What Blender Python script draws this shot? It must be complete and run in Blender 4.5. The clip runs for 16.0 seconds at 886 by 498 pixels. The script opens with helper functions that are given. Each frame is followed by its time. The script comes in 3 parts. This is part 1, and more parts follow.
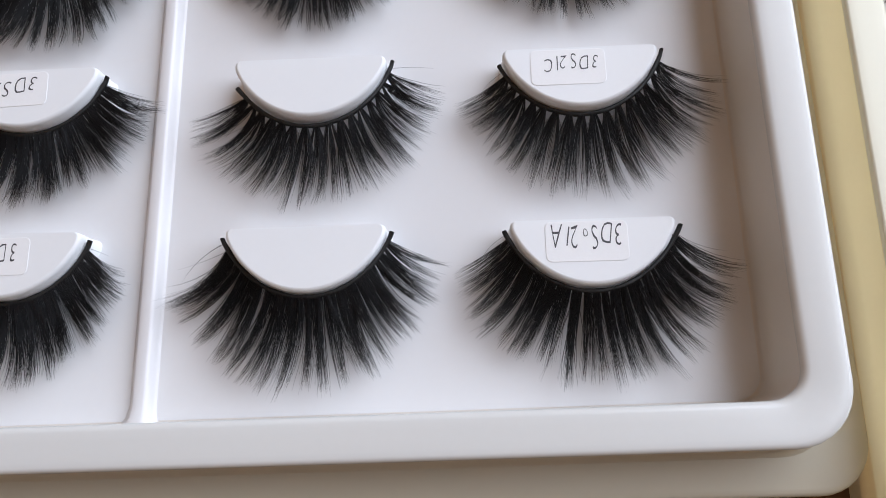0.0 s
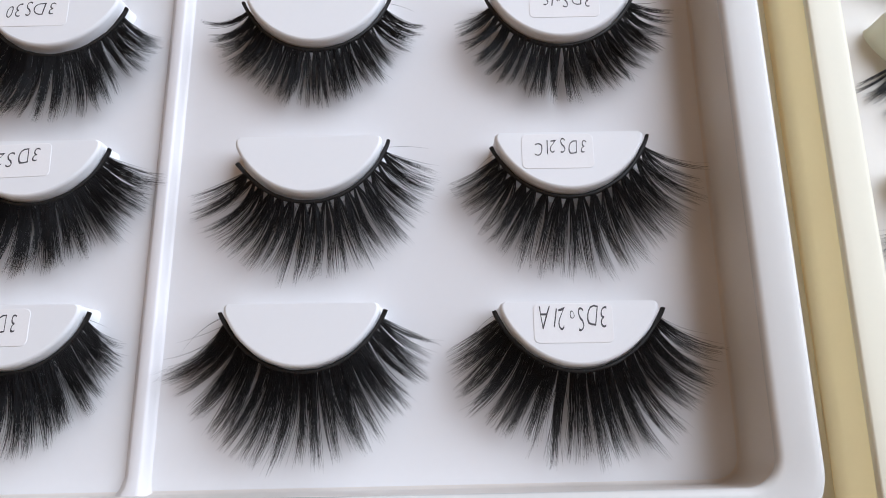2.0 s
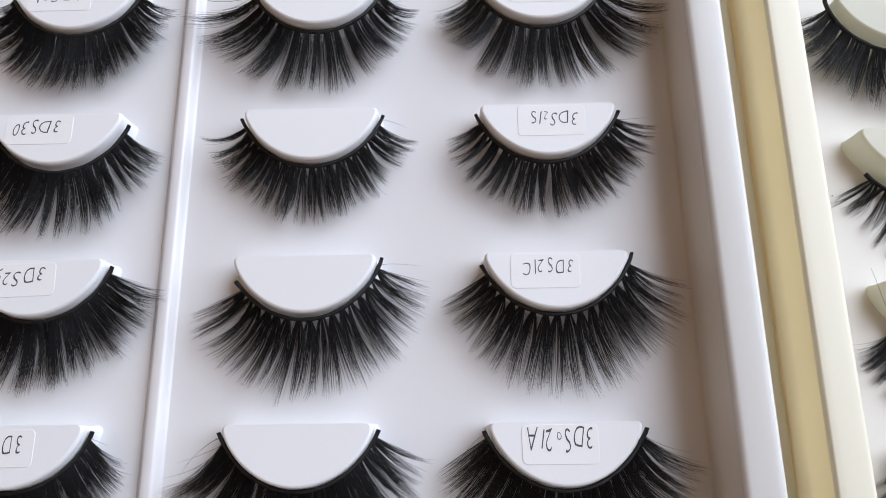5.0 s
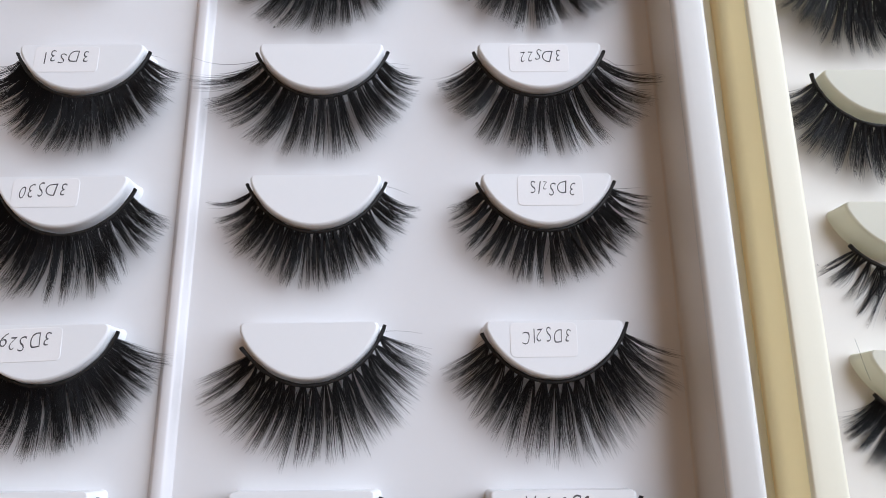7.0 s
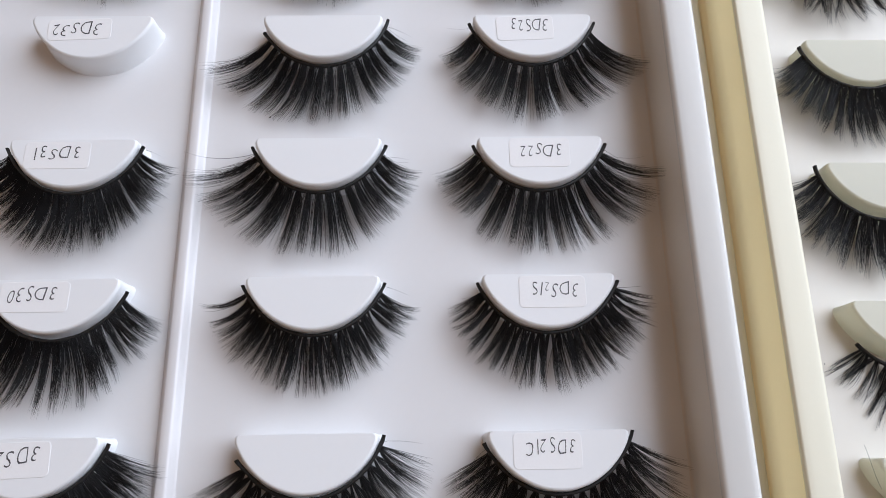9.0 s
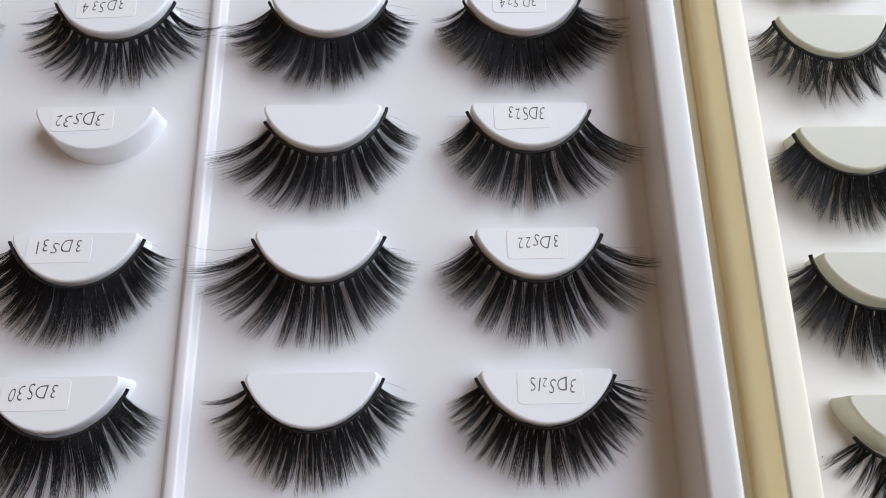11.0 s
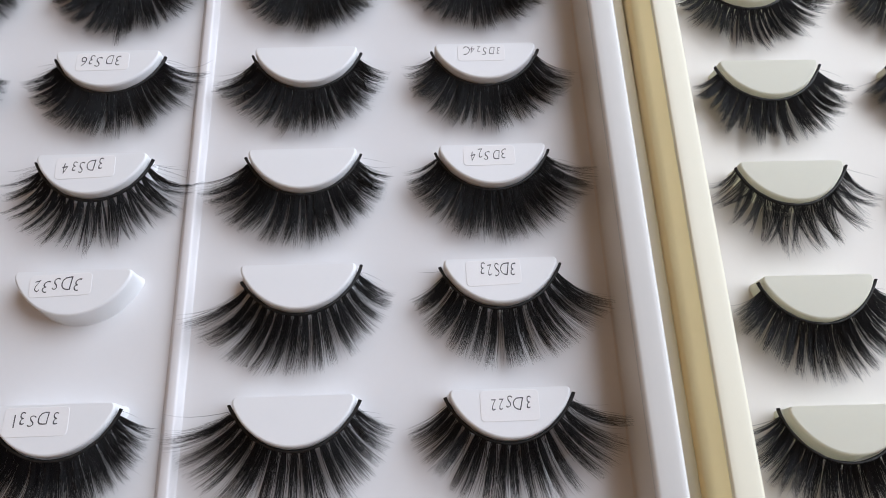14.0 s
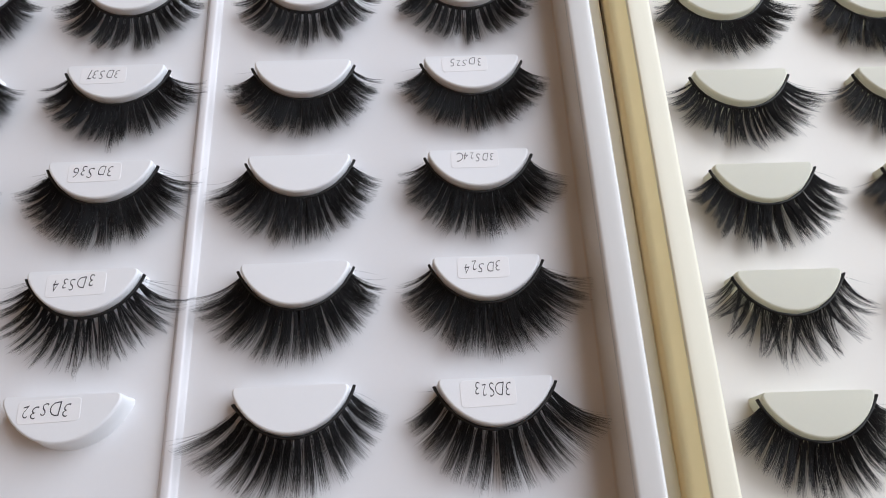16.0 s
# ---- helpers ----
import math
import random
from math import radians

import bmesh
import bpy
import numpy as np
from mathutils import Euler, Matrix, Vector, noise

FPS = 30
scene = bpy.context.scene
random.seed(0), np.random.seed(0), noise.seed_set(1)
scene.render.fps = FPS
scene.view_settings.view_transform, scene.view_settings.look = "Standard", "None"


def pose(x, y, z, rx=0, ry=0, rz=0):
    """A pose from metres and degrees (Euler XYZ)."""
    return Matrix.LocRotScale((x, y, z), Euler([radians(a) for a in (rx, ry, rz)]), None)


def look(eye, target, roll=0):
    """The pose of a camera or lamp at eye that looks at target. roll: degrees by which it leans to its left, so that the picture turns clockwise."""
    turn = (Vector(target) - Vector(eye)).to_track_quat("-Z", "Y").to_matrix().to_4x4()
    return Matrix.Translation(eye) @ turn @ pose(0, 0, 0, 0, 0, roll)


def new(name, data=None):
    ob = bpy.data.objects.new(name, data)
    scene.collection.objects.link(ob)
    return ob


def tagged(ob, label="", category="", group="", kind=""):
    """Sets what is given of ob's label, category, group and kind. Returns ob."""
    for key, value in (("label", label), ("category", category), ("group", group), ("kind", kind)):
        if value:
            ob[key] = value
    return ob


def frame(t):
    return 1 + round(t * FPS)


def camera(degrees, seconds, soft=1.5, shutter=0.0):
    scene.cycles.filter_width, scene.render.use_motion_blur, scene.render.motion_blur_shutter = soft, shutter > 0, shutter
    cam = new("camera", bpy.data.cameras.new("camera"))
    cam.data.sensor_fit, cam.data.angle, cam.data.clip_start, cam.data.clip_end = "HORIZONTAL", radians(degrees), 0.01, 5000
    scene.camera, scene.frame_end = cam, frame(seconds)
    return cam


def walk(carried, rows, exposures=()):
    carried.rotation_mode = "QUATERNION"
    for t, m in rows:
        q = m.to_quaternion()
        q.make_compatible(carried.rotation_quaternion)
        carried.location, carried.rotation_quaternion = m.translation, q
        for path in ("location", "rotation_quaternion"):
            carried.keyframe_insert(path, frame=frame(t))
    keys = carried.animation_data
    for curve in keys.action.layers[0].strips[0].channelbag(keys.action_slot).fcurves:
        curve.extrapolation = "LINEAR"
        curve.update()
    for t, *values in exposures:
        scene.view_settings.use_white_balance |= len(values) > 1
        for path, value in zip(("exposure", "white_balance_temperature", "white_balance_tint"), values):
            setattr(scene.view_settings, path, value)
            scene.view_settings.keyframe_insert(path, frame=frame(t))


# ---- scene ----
# ---- the camera and its way over the tray ----
cam = camera(63.55, 16.0, soft=0.92)
PATH = [
    (0.0, 0.04474, -0.03550, 0.12264, 14.266, 2.593, -1.164),
    (0.5, 0.04444, -0.03427, 0.12387, 14.066, 2.271, -0.872),
    (1.0, 0.04598, -0.03373, 0.12870, 14.277, 2.191, -0.568),
    (1.5, 0.04385, -0.03062, 0.12885, 14.594, 1.868, -0.568),
    (2.0, 0.04369, -0.02489, 0.13015, 15.341, 1.128, -0.523),
    (2.5, 0.04565, -0.02062, 0.13425, 15.547, 0.621, -0.107),
    (3.0, 0.04602, -0.01486, 0.13431, 15.865, 0.324, -0.036),
    (3.5, 0.04576, -0.01458, 0.13483, 15.943, 0.443, -0.181),
    (4.0, 0.04543, -0.01376, 0.13650, 15.804, 0.728, -0.172),
    (4.5, 0.04500, -0.01211, 0.13863, 15.863, 0.887, -0.274),
    (5.0, 0.04593, -0.00533, 0.14049, 16.094, 1.216, -0.667),
    (5.2, 0.04636, -0.00197, 0.14250, 16.160, 1.271, -0.820),
    (7.3, 0.04088, 0.00896, 0.14934, 16.553, -0.728, -0.547),
    (7.5, 0.04043, 0.01135, 0.15011, 16.899, -0.873, -0.648),
    (8.0, 0.03969, 0.01710, 0.14978, 17.501, -1.009, -0.686),
    (8.2, 0.03978, 0.01877, 0.14995, 17.557, -0.990, -0.722),
    (10.3, 0.04068, 0.03636, 0.15179, 18.138, -0.792, -1.103),
    (10.5, 0.04061, 0.03762, 0.15344, 18.332, -0.800, -0.917),
    (11.0, 0.04112, 0.04275, 0.15724, 18.664, -0.778, -1.027),
    (11.5, 0.04284, 0.05015, 0.15993, 19.139, -0.821, -1.201),
    (12.0, 0.04480, 0.05216, 0.16311, 19.582, -0.865, -1.515),
    (12.5, 0.04499, 0.05636, 0.16664, 20.195, -0.921, -1.753),
    (13.0, 0.04599, 0.06141, 0.16975, 20.605, -0.949, -1.949),
    (13.5, 0.04690, 0.06736, 0.17005, 20.927, -0.913, -2.154),
    (14.0, 0.04581, 0.07034, 0.17091, 21.373, -1.151, -2.248),
    (14.5, 0.04758, 0.07800, 0.17189, 21.802, -1.189, -2.306),
    (15.0, 0.04816, 0.08392, 0.17397, 22.329, -1.113, -2.362),
    (15.5, 0.04961, 0.08970, 0.17503, 22.772, -1.032, -2.482),
    (16.0, 0.04854, 0.09400, 0.17853, 23.034, -0.919, -2.625),
]
EXPOSURES = [(0.0, 0.11, 6500, 10), (5.0, 0.12, 6500, 10), (8.0, 0.04, 6520, 10), (10.5, -0.01, 6540, 10), (13.0, -0.05, 6580, 10), (16.0, -0.10, 6700, 10)]
walk(cam, [(t, pose(x, y, z, rx, ry, rz)) for t, x, y, z, rx, ry, rz in PATH], EXPOSURES)

# ---- light: a window to the right of the trays, a warm room round them ----
MM = 0.001
TABLE_Z = -0.0140          # the pads' flat tops lie at z = 0
WIN_X, WIN_Y, WIN_Z, WIN_W, WIN_H = 0.85, 0.70, 0.86, 1.6, 1.5
scene.view_settings.exposure = 0.0

world = bpy.data.worlds.new("sky")
world.use_nodes = True
scene.world = world
nt = world.node_tree
sky = nt.nodes.new("ShaderNodeTexSky")
sky.sky_type, sky.sun_disc = "NISHITA", False
sky.sun_elevation, sky.sun_rotation = radians(45), radians(200)
nt.links.new(sky.outputs[0], nt.nodes["Background"].inputs[0])
nt.nodes["Background"].inputs[1].default_value = 0.10

lamp = bpy.data.lights.new("window_daylight", "AREA")
lamp.shape, lamp.size, lamp.size_y = "RECTANGLE", WIN_W, WIN_H
lamp.energy, lamp.color = 35.5, (0.81, 0.88, 1.01)
lamp_ob = new("window_daylight", lamp)
lamp_ob.matrix_world = look((WIN_X + 0.02, WIN_Y, WIN_Z), (WIN_X - 1.0, WIN_Y - 0.3, WIN_Z - 0.45))


# ---- materials ----
def material(name, base, rough, spec=0.5, grain=0.0, grain_scale=900.0, tone=0.04, tone_scale=18.0, bump=0.0, metal=0.0, coat=0.0, glow_through=0.0):
    m = bpy.data.materials.new(name)
    m.use_nodes = True
    n, l = m.node_tree.nodes, m.node_tree.links
    b = n["Principled BSDF"]
    b.inputs["Roughness"].default_value = rough
    b.inputs["Metallic"].default_value = metal
    b.inputs["Specular IOR Level"].default_value = spec
    b.inputs["Coat Weight"].default_value = coat
    co = n.new("ShaderNodeTexCoord")
    big = n.new("ShaderNodeTexNoise")
    big.inputs["Scale"].default_value, big.inputs["Detail"].default_value = tone_scale, 4
    l.new(co.outputs["Object"], big.inputs["Vector"])
    fine = n.new("ShaderNodeTexNoise")
    fine.inputs["Scale"].default_value, fine.inputs["Detail"].default_value = grain_scale, 3
    l.new(co.outputs["Object"], fine.inputs["Vector"])
    ramp = n.new("ShaderNodeMapRange")
    ramp.inputs["To Min"].default_value, ramp.inputs["To Max"].default_value = 1 - tone, 1 + tone
    l.new(big.outputs["Fac"], ramp.inputs["Value"])
    ramp2 = n.new("ShaderNodeMapRange")
    ramp2.inputs["To Min"].default_value, ramp2.inputs["To Max"].default_value = 1 - grain, 1 + grain
    l.new(fine.outputs["Fac"], ramp2.inputs["Value"])
    mul = n.new("ShaderNodeMath")
    mul.operation = "MULTIPLY"
    l.new(ramp.outputs[0], mul.inputs[0]), l.new(ramp2.outputs[0], mul.inputs[1])
    mix = n.new("ShaderNodeVectorMath")
    mix.operation = "SCALE"
    mix.inputs[0].default_value = base
    l.new(mul.outputs[0], mix.inputs["Scale"])
    l.new(mix.outputs[0], b.inputs["Base Color"])
    rr = n.new("ShaderNodeMapRange")
    rr.inputs["To Min"].default_value, rr.inputs["To Max"].default_value = max(0.02, rough - 0.06), rough + 0.06
    l.new(big.outputs["Fac"], rr.inputs["Value"])
    l.new(rr.outputs[0], b.inputs["Roughness"])
    if glow_through:
        tr, both = n.new("ShaderNodeBsdfTranslucent"), n.new("ShaderNodeMixShader")
        both.inputs[0].default_value = glow_through
        l.new(mix.outputs[0], tr.inputs[0])
        l.new(b.outputs[0], both.inputs[1]), l.new(tr.outputs[0], both.inputs[2])
        l.new(both.outputs[0], n["Material Output"].inputs["Surface"])
    if bump:
        bp = n.new("ShaderNodeBump")
        bp.inputs["Strength"].default_value, bp.inputs["Distance"].default_value = bump, 0.0002
        l.new(fine.outputs["Fac"], bp.inputs["Height"])
        l.new(bp.outputs[0], b.inputs["Normal"])
    return m


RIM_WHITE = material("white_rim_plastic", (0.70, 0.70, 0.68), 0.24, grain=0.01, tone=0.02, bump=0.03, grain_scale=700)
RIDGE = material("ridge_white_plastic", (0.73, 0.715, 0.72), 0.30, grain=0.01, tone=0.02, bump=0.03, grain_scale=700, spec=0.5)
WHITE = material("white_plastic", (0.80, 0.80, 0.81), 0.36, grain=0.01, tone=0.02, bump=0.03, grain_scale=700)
PAD_WHITE = material("pad_white_plastic", (0.85, 0.865, 0.88), 0.42, grain=0.008, tone=0.015, bump=0.02, grain_scale=900)
CREAM_BASE = material("cream_plastic_base", (0.765, 0.715, 0.58), 0.45, grain=0.01, tone=0.03, bump=0.03, glow_through=0.3)
# white plastic; its warm tint paints in the light coming through the cream
WARM_LIT_WALL = material("thin_white_wall_warm_lit", (0.83, 0.785, 0.735), 0.36, grain=0.01, tone=0.02, bump=0.03, grain_scale=700, glow_through=0.2)
CREAM = material("cream_plastic", (0.97, 0.85, 0.58), 0.42, grain=0.01, tone=0.03, bump=0.03, glow_through=0.82)
CREAM_FLANGE = material("cream_plastic_flange", (0.96, 0.83, 0.57), 0.42, grain=0.01, tone=0.03, bump=0.03, glow_through=0.15)
CREAM_WALL = material("thin_ivory_wall", (0.90, 0.85, 0.72), 0.40, grain=0.01, tone=0.02, bump=0.03, glow_through=0.7)
CREAM_FLOOR = material("ivory_plastic_floor", (0.77, 0.742, 0.675), 0.40, grain=0.01, tone=0.02, bump=0.03, grain_scale=700)
CREAM_RIM = material("pale_cream_plastic", (0.78, 0.75, 0.60), 0.44, grain=0.01, tone=0.02, bump=0.03)
PAD_CREAM = material("pad_cream_plastic", (0.86, 0.86, 0.755), 0.42, grain=0.008, tone=0.015, bump=0.02, glow_through=0.4)
PAPER = material("sticker_paper", (0.88, 0.88, 0.885), 0.62, grain=0.02, tone=0.03, grain_scale=1800, bump=0.05)
INK = material("pen_ink", (0.07, 0.067, 0.075), 0.55, tone=0.2, tone_scale=900)
HAIR = material("black_fibre", (0.0065, 0.006, 0.0068), 0.36, spec=0.34, tone=0.25, tone_scale=300)
BAND = material("black_cotton_band", (0.010, 0.010, 0.010), 0.55, grain=0.3, grain_scale=3000, bump=0.3)
WOOD = material("table_wood", (0.16, 0.085, 0.05), 0.4, grain=0.15, tone=0.25, tone_scale=9, grain_scale=160, bump=0.1)
PLASTER = material("warm_plaster", (0.64, 0.46, 0.30), 0.85, grain=0.03, tone=0.05, tone_scale=2, grain_scale=60)
CARPET = material("room_floor", (0.22, 0.15, 0.10), 0.7, grain=0.1, tone=0.15, tone_scale=3, grain_scale=40)
DUST = material("dark_lint", (0.03, 0.028, 0.028), 0.8)


# ---- building helpers ----
def mesh_object(name, verts, faces, mat, parent=None, label="", smooth=True):
    me = bpy.data.meshes.new(name)
    me.from_pydata([tuple(v) for v in verts], [], [tuple(f) for f in faces])
    me.materials.append(mat)
    if smooth:
        me.polygons.foreach_set("use_smooth", [True] * len(me.polygons))
    me.update()
    ob = new(name, me)
    ob.parent = parent
    return tagged(ob, label)


def box(name, lo, hi, mat, parent=None, label="", bevel=0.0):
    bm = bmesh.new()
    bmesh.ops.create_cube(bm, size=1, matrix=Matrix.LocRotScale([(a + b) / 2 for a, b in zip(lo, hi)], None, [b - a for a, b in zip(lo, hi)]))
    if bevel:
        bmesh.ops.bevel(bm, geom=bm.edges[:], offset=bevel, segments=3, affect="EDGES", profile=0.5)
    me = bpy.data.meshes.new(name)
    bm.to_mesh(me), bm.free()
    me.materials.append(mat)
    ob = new(name, me)
    ob.parent = parent
    return tagged(ob, label)


def rounded_loop(corners, radius, offset, steps=8):
    """Points round a convex polygon (anticlockwise corners) pushed outwards by offset, its corners rounded by radius."""
    pts, n = [], len(corners)
    for i in range(n):
        a, b, c = (Vector(corners[(i + k) % n]) for k in (-1, 0, 1))
        d1, d2 = (b - a).normalized(), (c - b).normalized()
        n1, n2 = Vector((d1.y, -d1.x)), Vector((d2.y, -d2.x))
        centre = b + (n1 + n2) * (offset - radius) / (1 + n1.dot(n2))
        a1 = math.atan2(n1.y, n1.x)
        turn = math.atan2(n1.x * n2.y - n1.y * n2.x, n1.dot(n2))
        for s in range(steps + 1):
            w = a1 + turn * s / steps
            pts.append(centre + Vector((math.cos(w), math.sin(w))) * radius)
    return pts


def sweep(corners, radius, profile, close_last=False, most=1.0):
    """A band round a rounded polygon; profile: (outward offset, z). The corners' radius grows with the offset up to most."""
    verts, faces, count = [], [], 0
    for off, z in profile:
        loop = rounded_loop(corners, min(radius + off, most), off)
        count = len(loop)
        verts += [(p.x, p.y, z) for p in loop]
    for r in range(len(profile) - 1):
        for i in range(count):
            j = (i + 1) % count
            faces.append((r * count + i, r * count + j, (r + 1) * count + j, (r + 1) * count + i))
    if close_last:
        faces.append(tuple(range((len(profile) - 1) * count, len(profile) * count)))
    return verts, faces


def arc_profile(cx, cz, r, a0, a1, n=5):
    return [(cx + r * math.cos(radians(a0 + (a1 - a0) * i / n)), cz + r * math.sin(radians(a0 + (a1 - a0) * i / n))) for i in range(n + 1)]


# ---- the room, closed round the table ----
RX0, RX1, RY0, RY1, RZ0, RZ1 = -1.8, WIN_X + 0.05, -1.6, 2.0, -0.76, 2.0
tagged(box("floor", (RX0, RY0, RZ0 - 0.1), (RX1, RY1, RZ0), CARPET), "brown floor of the room", "floor", kind="structure")
tagged(box("ceiling", (RX0, RY0, RZ1), (RX1, RY1, RZ1 + 0.1), PLASTER), "plain warm ceiling", "ceiling", kind="structure")
tagged(box("wall_west", (RX0 - 0.1, RY0, RZ0), (RX0, RY1, RZ1), PLASTER), "plain warm plaster wall", "wall", kind="structure")
tagged(box("wall_north", (RX0, RY1, RZ0), (RX1, RY1 + 0.1, RZ1), PLASTER), "plain warm plaster wall", "wall", kind="structure")
tagged(box("wall_south", (RX0, RY0 - 0.1, RZ0), (RX1, RY0, RZ1), PLASTER), "plain warm plaster wall", "wall", kind="structure")
east = tagged(new("wall_east"), "plaster wall with a wide window opening", "wall", kind="structure")
wy0, wy1, wz0, wz1 = WIN_Y - WIN_W / 2, WIN_Y + WIN_W / 2, WIN_Z - WIN_H / 2, WIN_Z + WIN_H / 2
box("pier", (RX1, RY0, RZ0), (RX1 + 0.15, wy0, RZ1), PLASTER, east)
box("pier", (RX1, wy1, RZ0), (RX1 + 0.15, RY1, RZ1), PLASTER, east)
box("parapet", (RX1, wy0, RZ0), (RX1 + 0.15, wy1, wz0), PLASTER, east)
box("lintel", (RX1, wy0, wz1), (RX1 + 0.15, wy1, RZ1), PLASTER, east)

table = tagged(new("table"), "brown wooden table under the trays", "table")
table.location = (0, 0, TABLE_Z)
box("tabletop", (-0.55, -0.5, -0.03), (0.62, 0.75, 0), WOOD, table, bevel=0.003)
for lx, ly in ((-0.5, -0.45), (0.57, -0.45), (-0.5, 0.7), (0.57, 0.7)):
    box("leg", (lx - 0.025, ly - 0.025, RZ0 - TABLE_Z), (lx + 0.025, ly + 0.025, -0.03), WOOD, table)

# ---- pads: half-moon blocks with a flat back ----
PAD_W, PAD_BACK, PAD_DEEP, PAD_H = 15.0, 1.2, 12.0, 7.0
th = np.linspace(math.pi, 0, 181)
arc_x = PAD_W * np.cos(th)
arc_y = PAD_BACK - PAD_DEEP * np.abs(np.sin(th)) ** 1.34
arc_s = np.concatenate([[0], np.cumsum(np.hypot(np.diff(arc_x), np.diff(arc_y)))])
arc_s /= arc_s[-1]


def arc_at(u):
    """The pad's curved edge, in mm: u from 0 (one tip) to 1; its points and outward normals."""
    u = np.asarray(u, float)
    x, y = np.interp(u, arc_s, arc_x), np.interp(u, arc_s, arc_y)
    e = 0.02
    tx = np.interp(np.clip(u + e, 0, 1), arc_s, arc_x) - np.interp(np.clip(u - e, 0, 1), arc_s, arc_x)
    ty = np.interp(np.clip(u + e, 0, 1), arc_s, arc_y) - np.interp(np.clip(u - e, 0, 1), arc_s, arc_y)
    k = np.hypot(tx, ty)
    return x, y, ty / k, -tx / k


def pad_mesh(mat):
    u = np.linspace(0.05, 0.95, 47)
    x, y, nx, ny = arc_at(u)
    # the tips: rounded corners between the curved edge and the flat back
    k = np.linspace(0, 1, 9)[1:-1]
    ex, ey = x[-1], y[-1]
    bx = (1 - k) ** 2 * ex + 2 * k * (1 - k) * (PAD_W + 0.05) + k ** 2 * (PAD_W - 1.5)
    by = (1 - k) ** 2 * ey + 2 * k * (1 - k) * PAD_BACK + k ** 2 * PAD_BACK
    turn = np.linspace(math.atan2(ny[-1], nx[-1]), math.pi / 2, 9)[1:-1]
    cnx, cny = np.cos(turn), np.sin(turn) * np.where(np.sin(turn) > 0, 0.4, 1)
    back = np.linspace(1, -1, 12) * (PAD_W - 1.5)
    ox = np.concatenate([x, bx, back, -bx[::-1]])
    oy = np.concatenate([y, by, np.full(len(back), PAD_BACK), by[::-1]])
    onx = np.concatenate([nx, cnx, np.zeros(len(back)), -cnx[::-1]])
    ony = np.concatenate([ny, cny, np.full(len(back), 0.08), cny[::-1]])
    verts, faces, n = [], [], len(ox)
    rings = [(0.55, -PAD_H), (0.25, -PAD_H + 0.8), (0.0, -3.0), (-0.04, -0.9), (-0.14, -0.42), (-0.36, -0.12), (-0.7, 0.0)]
    for off, z in rings:
        verts += [((a + off * p) * MM, (b + off * q) * MM, z * MM) for a, b, p, q in zip(ox, oy, onx, ony)]
    for r in range(len(rings) - 1):
        for i in range(n):
            j = (i + 1) % n
            faces.append((r * n + i, r * n + j, (r + 1) * n + j, (r + 1) * n + i))
    faces.append(tuple(range((len(rings) - 1) * n, len(rings) * n)))
    me = bpy.data.meshes.new("pad")
    me.from_pydata(verts, [], faces)
    me.materials.append(mat)
    me.polygons.foreach_set("use_smooth", [len(f) == 4 for f in faces])
    me.update()
    return me


# ---- the trays ----
ROW, COLUMN = 33.24, 51.4
FLOOR_Z, RIM_Z = -7.0, 9.0


def tray(name, label, corners, insert_mat, wall_mat, rim_mat, base_mat, flange, turn=Matrix(), lip=0.9, edge=2.6, flange_mat=None):
    """A shallow tray: floor, wall with a flat rim, sloping skirt and base flange. corners: the rim's inner edge, in mm."""
    root = tagged(new(name), label, "tray")
    root.matrix_world = turn
    c = [(x * MM, y * MM) for x, y in corners]
    r = 5.2 * MM
    scale = lambda prof: [(o * MM, z * MM) for o, z in prof]
    inner = scale([(-0.7, FLOOR_Z)] + arc_profile(-0.7, FLOOR_Z + 0.7, 0.7, -90, 0)[1:] + [(0.0, RIM_Z - 1.6)])
    mesh_object("wall", *sweep(c, r, inner), wall_mat, root)
    top = scale(arc_profile(1.3, RIM_Z - 1.6, 1.3, 180, 94) + [(2.6, RIM_Z - 0.2), (4.2, RIM_Z - 0.08), (5.6, RIM_Z)] + arc_profile(7.3 - lip, RIM_Z - lip, lip, 90, 0) + [(7.3, RIM_Z - edge)])
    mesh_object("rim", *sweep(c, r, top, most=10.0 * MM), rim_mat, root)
    foot = TABLE_Z / MM
    # skirt and flange: the lip's underside, a slope down to the flange, the flange's edge and the body below it
    f = [(x * MM, y * MM) for x, y in flange]
    rings = [(c, o * MM, min(r + o * MM, 9.5 * MM), z * MM) for o, z in [(7.3, RIM_Z - edge), (6.9, RIM_Z - edge - 0.4), (7.1, RIM_Z - edge - 0.8), (7.6, 0.5), (8.1, -1.8), (8.9, -2.6)]]
    rings += [(f, o * MM, (9.0 + o) * MM, z * MM) for o, z in [(-1.4, -2.9), (-0.7, -3.0), (-0.2, -3.3), (0.0, -3.8), (0.0, -4.1), (-0.3, -4.4), (-2.2, -4.5), (-2.2, foot + 0.02)]]
    for name, mat, part_rings in (("skirt", base_mat, rings[:6]), ("flange", flange_mat or base_mat, rings[5:])):
        verts, faces = [], []
        for poly, o, rad, z in part_rings:
            loop = rounded_loop(poly, rad, o)
            verts += [(q.x, q.y, z) for q in loop]
        n = len(loop)
        for k in range(len(part_rings) - 1):
            faces += [(k * n + i, k * n + (i + 1) % n, (k + 1) * n + (i + 1) % n, (k + 1) * n + i) for i in range(n)]
        mesh_object(name, verts, faces, mat, root)
    mesh_object("tray_floor", [(p.x, p.y, FLOOR_Z * MM) for p in rounded_loop(c, r - 0.7 * MM, -0.7 * MM)], [tuple(range(36))], insert_mat, root, smooth=False)
    return root


